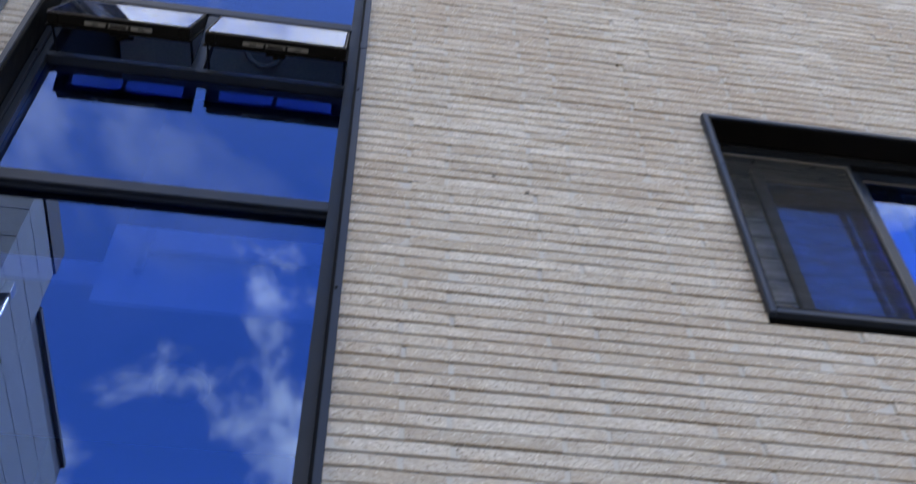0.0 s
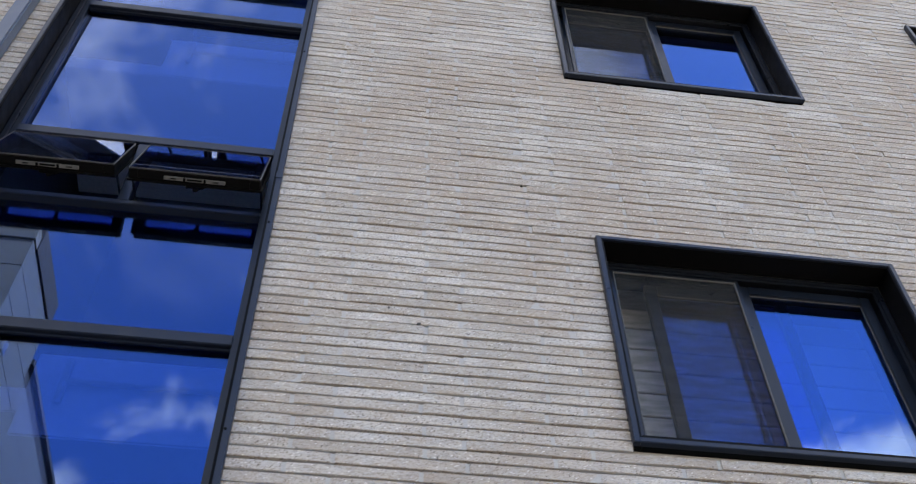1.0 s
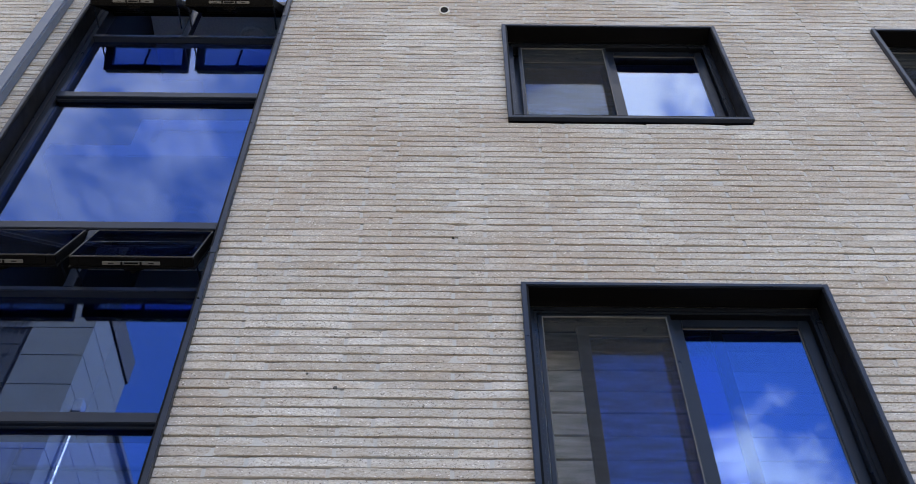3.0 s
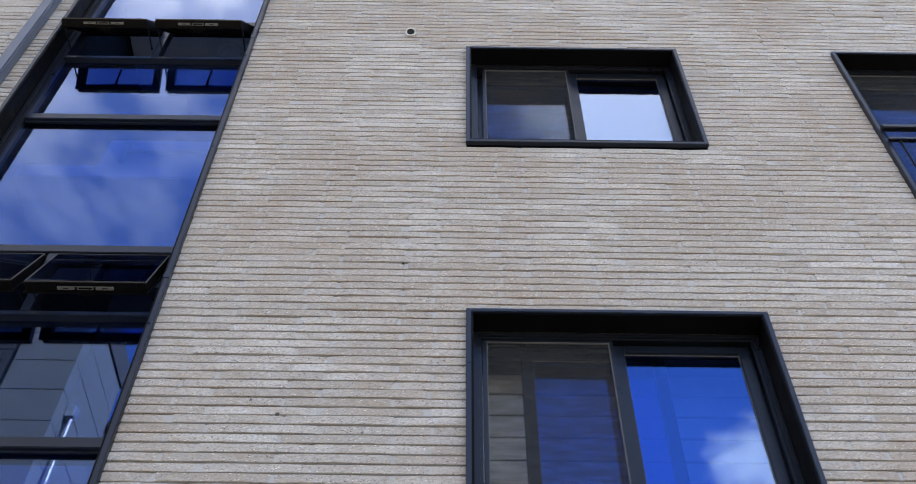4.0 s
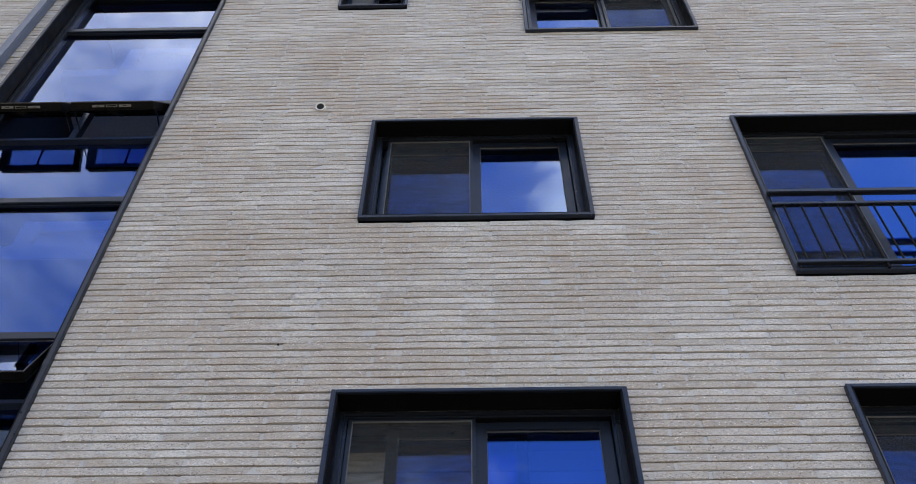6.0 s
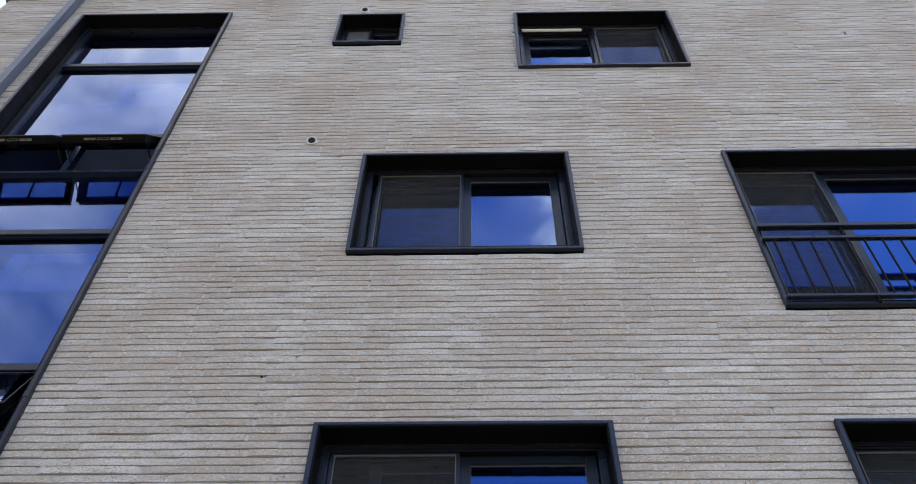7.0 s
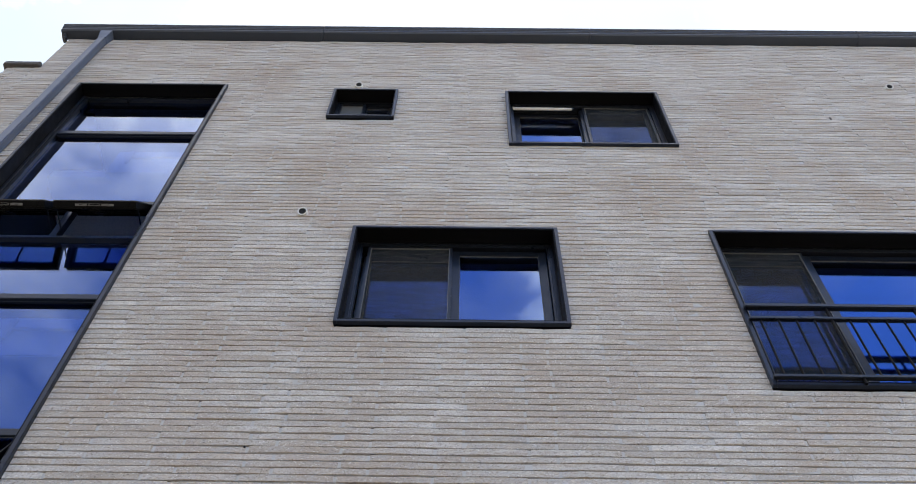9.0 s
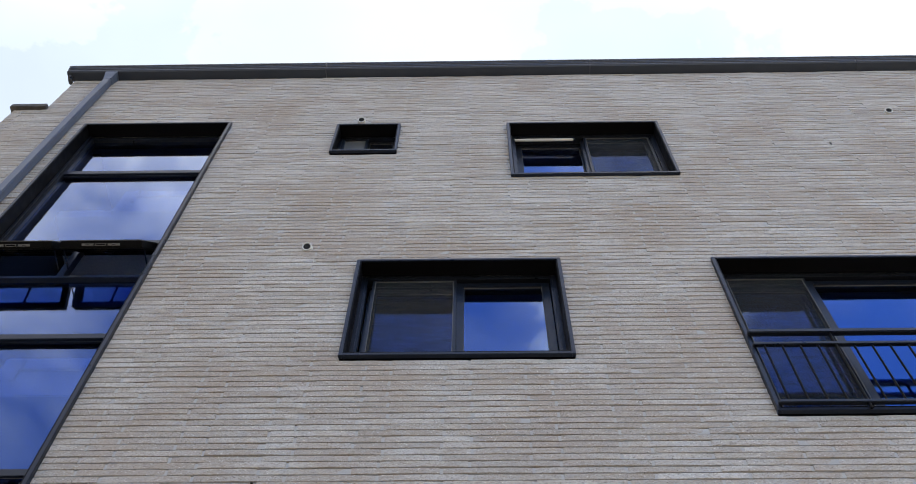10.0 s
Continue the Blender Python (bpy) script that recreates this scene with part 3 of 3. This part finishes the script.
wall_spot("drip_stain", "dark drip stain", 6.061, 10.885, 0.011, STONE_CAP, 4.0)


def window_shade():
    s = thing("window_shade", "beige folded cloth shade hanging inside the window", "window shade")
    z = 5.46
    while z > 4.25:
        part("fold", boxes((1.70, 3.20, 2.95, 2.962, z - 0.149, z - 0.006), bevel=0.003), SHADE, s)
        z -= 0.152
    return s


window_shade()
rail = thing("curtain_rail", "pale metal curtain rail under the head of the open window half", "curtain rail")
part("rail", boxes((2.99, 3.600, 2.655, 2.676, 11.335, 11.372), bevel=0.006), LAMP_BODY, rail)
part("end_cap", boxes((3.601, 3.617, 2.652, 2.679, 11.331, 11.374), bevel=0.004), METAL, rail)


def round_lamp(z):
    l = thing("ceiling_lamp", "round white ceiling lamp, unlit, under the stair landing", "lamp", group="lamps under the landings")
    bm = bmesh.new()
    rings = []
    for r, dz in ((0.135, 0.0), (0.135, -0.035), (0.120, -0.05), (0.10, -0.05), (0.095, -0.04), (0.001, -0.055)):
        rings.append([bm.verts.new((r * math.cos(q), r * math.sin(q), dz)) for q in [i * math.tau / 28 for i in range(28)]])
    for p, q in zip(rings, rings[1:]):
        for i in range(28):
            bm.faces.new((p[i], p[(i + 1) % 28], q[(i + 1) % 28], q[i]))
    bmesh.ops.recalc_face_normals(bm, faces=bm.faces)
    part("shade", bm, PLASTER, l)
    l.location = (-0.63, 3.72, z)


for z in (4.599, 7.634, 10.659):
    round_lamp(z)


# ---- house opposite, mirrored in the panes ----
def house_opposite():
    h = thing("house_opposite", "grey stone and panel clad house across the street", "house")
    xr, yn, yf, zt = -6.8, -9.77, -12.45, 20.0
    part("wall", boxes((xr - 9, xr - 0.06, yf, yn - 0.06, 0, zt), (xr - 9, xr - 0.06, -18.3, yf, 0, 18.9)), DARK_ROOF, h, "dark backing of the cladding")
    part("fascia", boxes((xr - 9, xr + 0.05, yf - 0.04, yn - 0.3, zt, zt + 0.8), (xr - 9, xr + 0.04, -18.35, yf - 0.05, 18.75, 18.92), bevel=0.01), DARK_ROOF, h, "dark roof fascia")
    part("stone_coping", boxes((xr - 9, xr + 0.03, yn - 0.29, yn + 0.04, zt, zt + 0.45), bevel=0.01), GRANITE, h, "pale granite coping")
    z = zt
    while z > 9:
        part("panel", boxes((xr - 0.059, xr, yf + 0.01, yn - 0.005, z - 0.89, z - 0.008), bevel=0.004), PANEL, h)
        if z < 18.8:
            part("panel", boxes((xr - 0.059, xr, -18.28, yf - 0.002, z - 0.89, z - 0.008), bevel=0.004), PANEL, h)
        for x in (xr - 1.40, xr - 2.9, xr - 4.4):
            inset = x < xr - 1.5 and 17.2 < z < 19.4
            if not inset:
                part("stone_slab", boxes((x + 0.006, x + 1.394 if x > xr - 1.5 else x + 1.494, yn - 0.059, yn, z - 0.89, z - 0.008), bevel=0.004), GRANITE, h)
        z -= 0.9
    g = part("grille", boxes((xr - 4.3, xr - 1.45, yn + 0.02, yn + 0.05, 19.3, 19.34), (xr - 4.3, xr - 1.45, yn + 0.02, yn + 0.05, 18.5, 18.53),
                             (xr - 4.3, xr - 1.45, yn + 0.02, yn + 0.05, 17.3, 17.34)), DARK_ROOF, h, "dark window grille")
    for i in range(20):
        part("grille_bar", boxes((xr - 4.25 + 0.145 * i, xr - 4.235 + 0.145 * i, yn + 0.025, yn + 0.04, 17.34, 19.3)), DARK_ROOF, g)
    part("pipe_head", boxes((xr + 0.001, xr + 0.2, -10.45, -10.2, 16.95, 17.3), bevel=0.01), STEEL, h, "galvanised box")
    bm = bmesh.new()
    rod(bm, (xr + 0.13, -10.32, 0), (xr + 0.13, -10.32, 16.95), 0.05, 16)
    part("pipe", bm, STEEL, h, "galvanised steel pipe")
    return h


house_opposite()


# ---- bricks ----
def brick_points(length, h, seed, cols=5, x=0.0, y=0.0, z=0.0, yaw=0.0, tip=0.0):
    """Points and faces of one rough-faced brick whose face looks to -y."""
    r = random.Random(seed)
    prof = ((0.042, 0.0), (0.0018, 0.0004), (0.0, 0.0022), (0.0, h - 0.0028), (0.0022, h - 0.0005), (0.042, h))
    pts, faces = [], []
    for c in range(cols):
        px = -length / 2 + length * c / (cols - 1)
        dy, lo, hi = r.uniform(-0.0016, 0.0016), r.uniform(-0.0011, 0.0009), r.uniform(-0.0009, 0.0011)
        end = 0.0018 if c in (0, cols - 1) else 0.0
        for k, (py, pz) in enumerate(prof):
            oz = lo if k < 3 else hi
            oy = (dy + end + r.uniform(-0.0008, 0.0008)) if 0 < k < 5 else 0.0
            yy = py + oy + yaw * px + tip * (pz - h / 2)
            pts.append((x + px, y + yy, z + pz + oz))
    n = len(prof)
    for c in range(cols - 1):
        for k in range(n - 1):
            a = c * n + k
            faces.append((a, a + n, a + n + 1, a + 1))
    faces.append(tuple(range(n)))
    faces.append(tuple((cols - 1) * n + k for k in reversed(range(n))))
    return pts, faces


def pieces_of_row(xa, xb, zc):
    """What of the stretch xa..xb is left between the openings at that height."""
    spans = [(xa, xb)]
    for o in OPENINGS:
        if o[2] - 0.012 < zc < o[3] + 0.012:
            cut = []
            for a, b in spans:
                if b <= o[0] or a >= o[1]:
                    cut.append((a, b))
                    continue
                if a < o[0]:
                    cut.append((a, o[0] - 0.003))
                if b > o[1]:
                    cut.append((o[1] + 0.003, b))
            spans = cut
    return [s for s in spans if s[1] - s[0] > 0.025]


def lay_bricks():
    rnd = random.Random(7)
    full = PITCH - 0.018
    shared = []
    for i in range(12):
        pts, faces = brick_points(full, COURSE - 0.0102, 100 + i)
        me = bpy.data.meshes.new("brick")
        me.from_pydata(pts, [], faces)
        me.materials.append(BRICK)
        shared.append(me)
    verts, faces_all, singles = [], [], 0
    rows = int(TOP / COURSE)
    z_off = 5.519 % COURSE
    for i in range(rows):
        z = z_off + i * COURSE
        left = STEP_X if z < STEP_Z - 0.03 else LEFT
        start = 1.849 - 12 * PITCH + (0.0 if i % 2 else BOND) + rnd.uniform(-0.012, 0.012)
        k = 0
        while start + k * PITCH < RIGHT:
            xa, xb = start + k * PITCH + 0.009, start + (k + 1) * PITCH - 0.009
            k += 1
            xa, xb = max(xa, left), min(xb, RIGHT)
            if xb - xa < 0.03 or z > 13.125 - COURSE * 0.5:
                continue
            for a, b in pieces_of_row(xa, xb, z + COURSE / 2):
                y = FACE + max(-0.005, min(-0.0002, rnd.gauss(-0.0016, 0.0014)))
                yaw, tip = rnd.gauss(0, 0.0022), rnd.gauss(-0.025, 0.026)
                dz = rnd.gauss(0, 0.0006)
                if abs(b - a - full) < 1e-4 and 0.0 < a and b < 3.6 and 4.3 < z < 7.3 and singles < 300:
                    ob = new("brick", shared[rnd.randrange(12)])
                    ob.parent = wall_front
                    ob.matrix_basis = Matrix.Translation(((a + b) / 2, y, z + dz)) @ Matrix.Rotation(yaw, 4, "Z") @ Matrix.Rotation(-tip, 4, "X")
                    singles += 1
                    continue
                p, f = brick_points(b - a, COURSE - 0.0102, rnd.random(), max(2, min(5, int((b - a) / 0.1) + 1)), (a + b) / 2, y, z + dz, yaw, tip)
                base = len(verts)
                verts.extend(p)
                faces_all.extend(tuple(base + q for q in fc) for fc in f)
    # mortar: flush between the brick ends, struck back under each course
    mv, mf = [], []
    h = COURSE - 0.0102
    for i in range(rows):
        z = z_off + i * COURSE
        if z > 13.125 - COURSE * 0.5:
            continue
        left = STEP_X if z < STEP_Z - 0.03 else LEFT
        for a, b in pieces_of_row(left, RIGHT, z + COURSE / 2):
            n = max(2, int((b - a) / 0.25))
            prof = ((FACE + 0.030, z - 0.0002), (FACE + 0.0030, z + 0.0001), (FACE + 0.0030, z + h - 0.002), (FACE + 0.0066, z + h + 0.0003), (FACE + 0.030, z + h + 0.0036))
            base = len(mv)
            for c in range(n + 1):
                wob = rnd.gauss(0, 0.0006)
                mv.extend((a + (b - a) * c / n, py + wob, pz) for py, pz in prof)
            for c in range(n):
                for k in range(4):
                    q = base + c * 5 + k
                    mf.append((q, q + 5, q + 6, q + 1))
    mm = bpy.data.meshes.new("mortar_joints")
    mm.from_pydata(mv, [], mf)
    mm.materials.append(MORTAR)
    mo = new("mortar_joints", mm)
    mo.parent = wall_front
    mo["label"] = "light grey struck mortar joints"
    me = bpy.data.meshes.new("bricks")
    me.from_pydata(verts, [], faces_all)
    me.materials.append(BRICK_FIELD)
    ob = new("bricks", me)
    ob.parent = wall_front
    ob["kind"] = "stuff"
    ob["label"] = "long thin beige bricks laid in running bond"


lay_bricks()
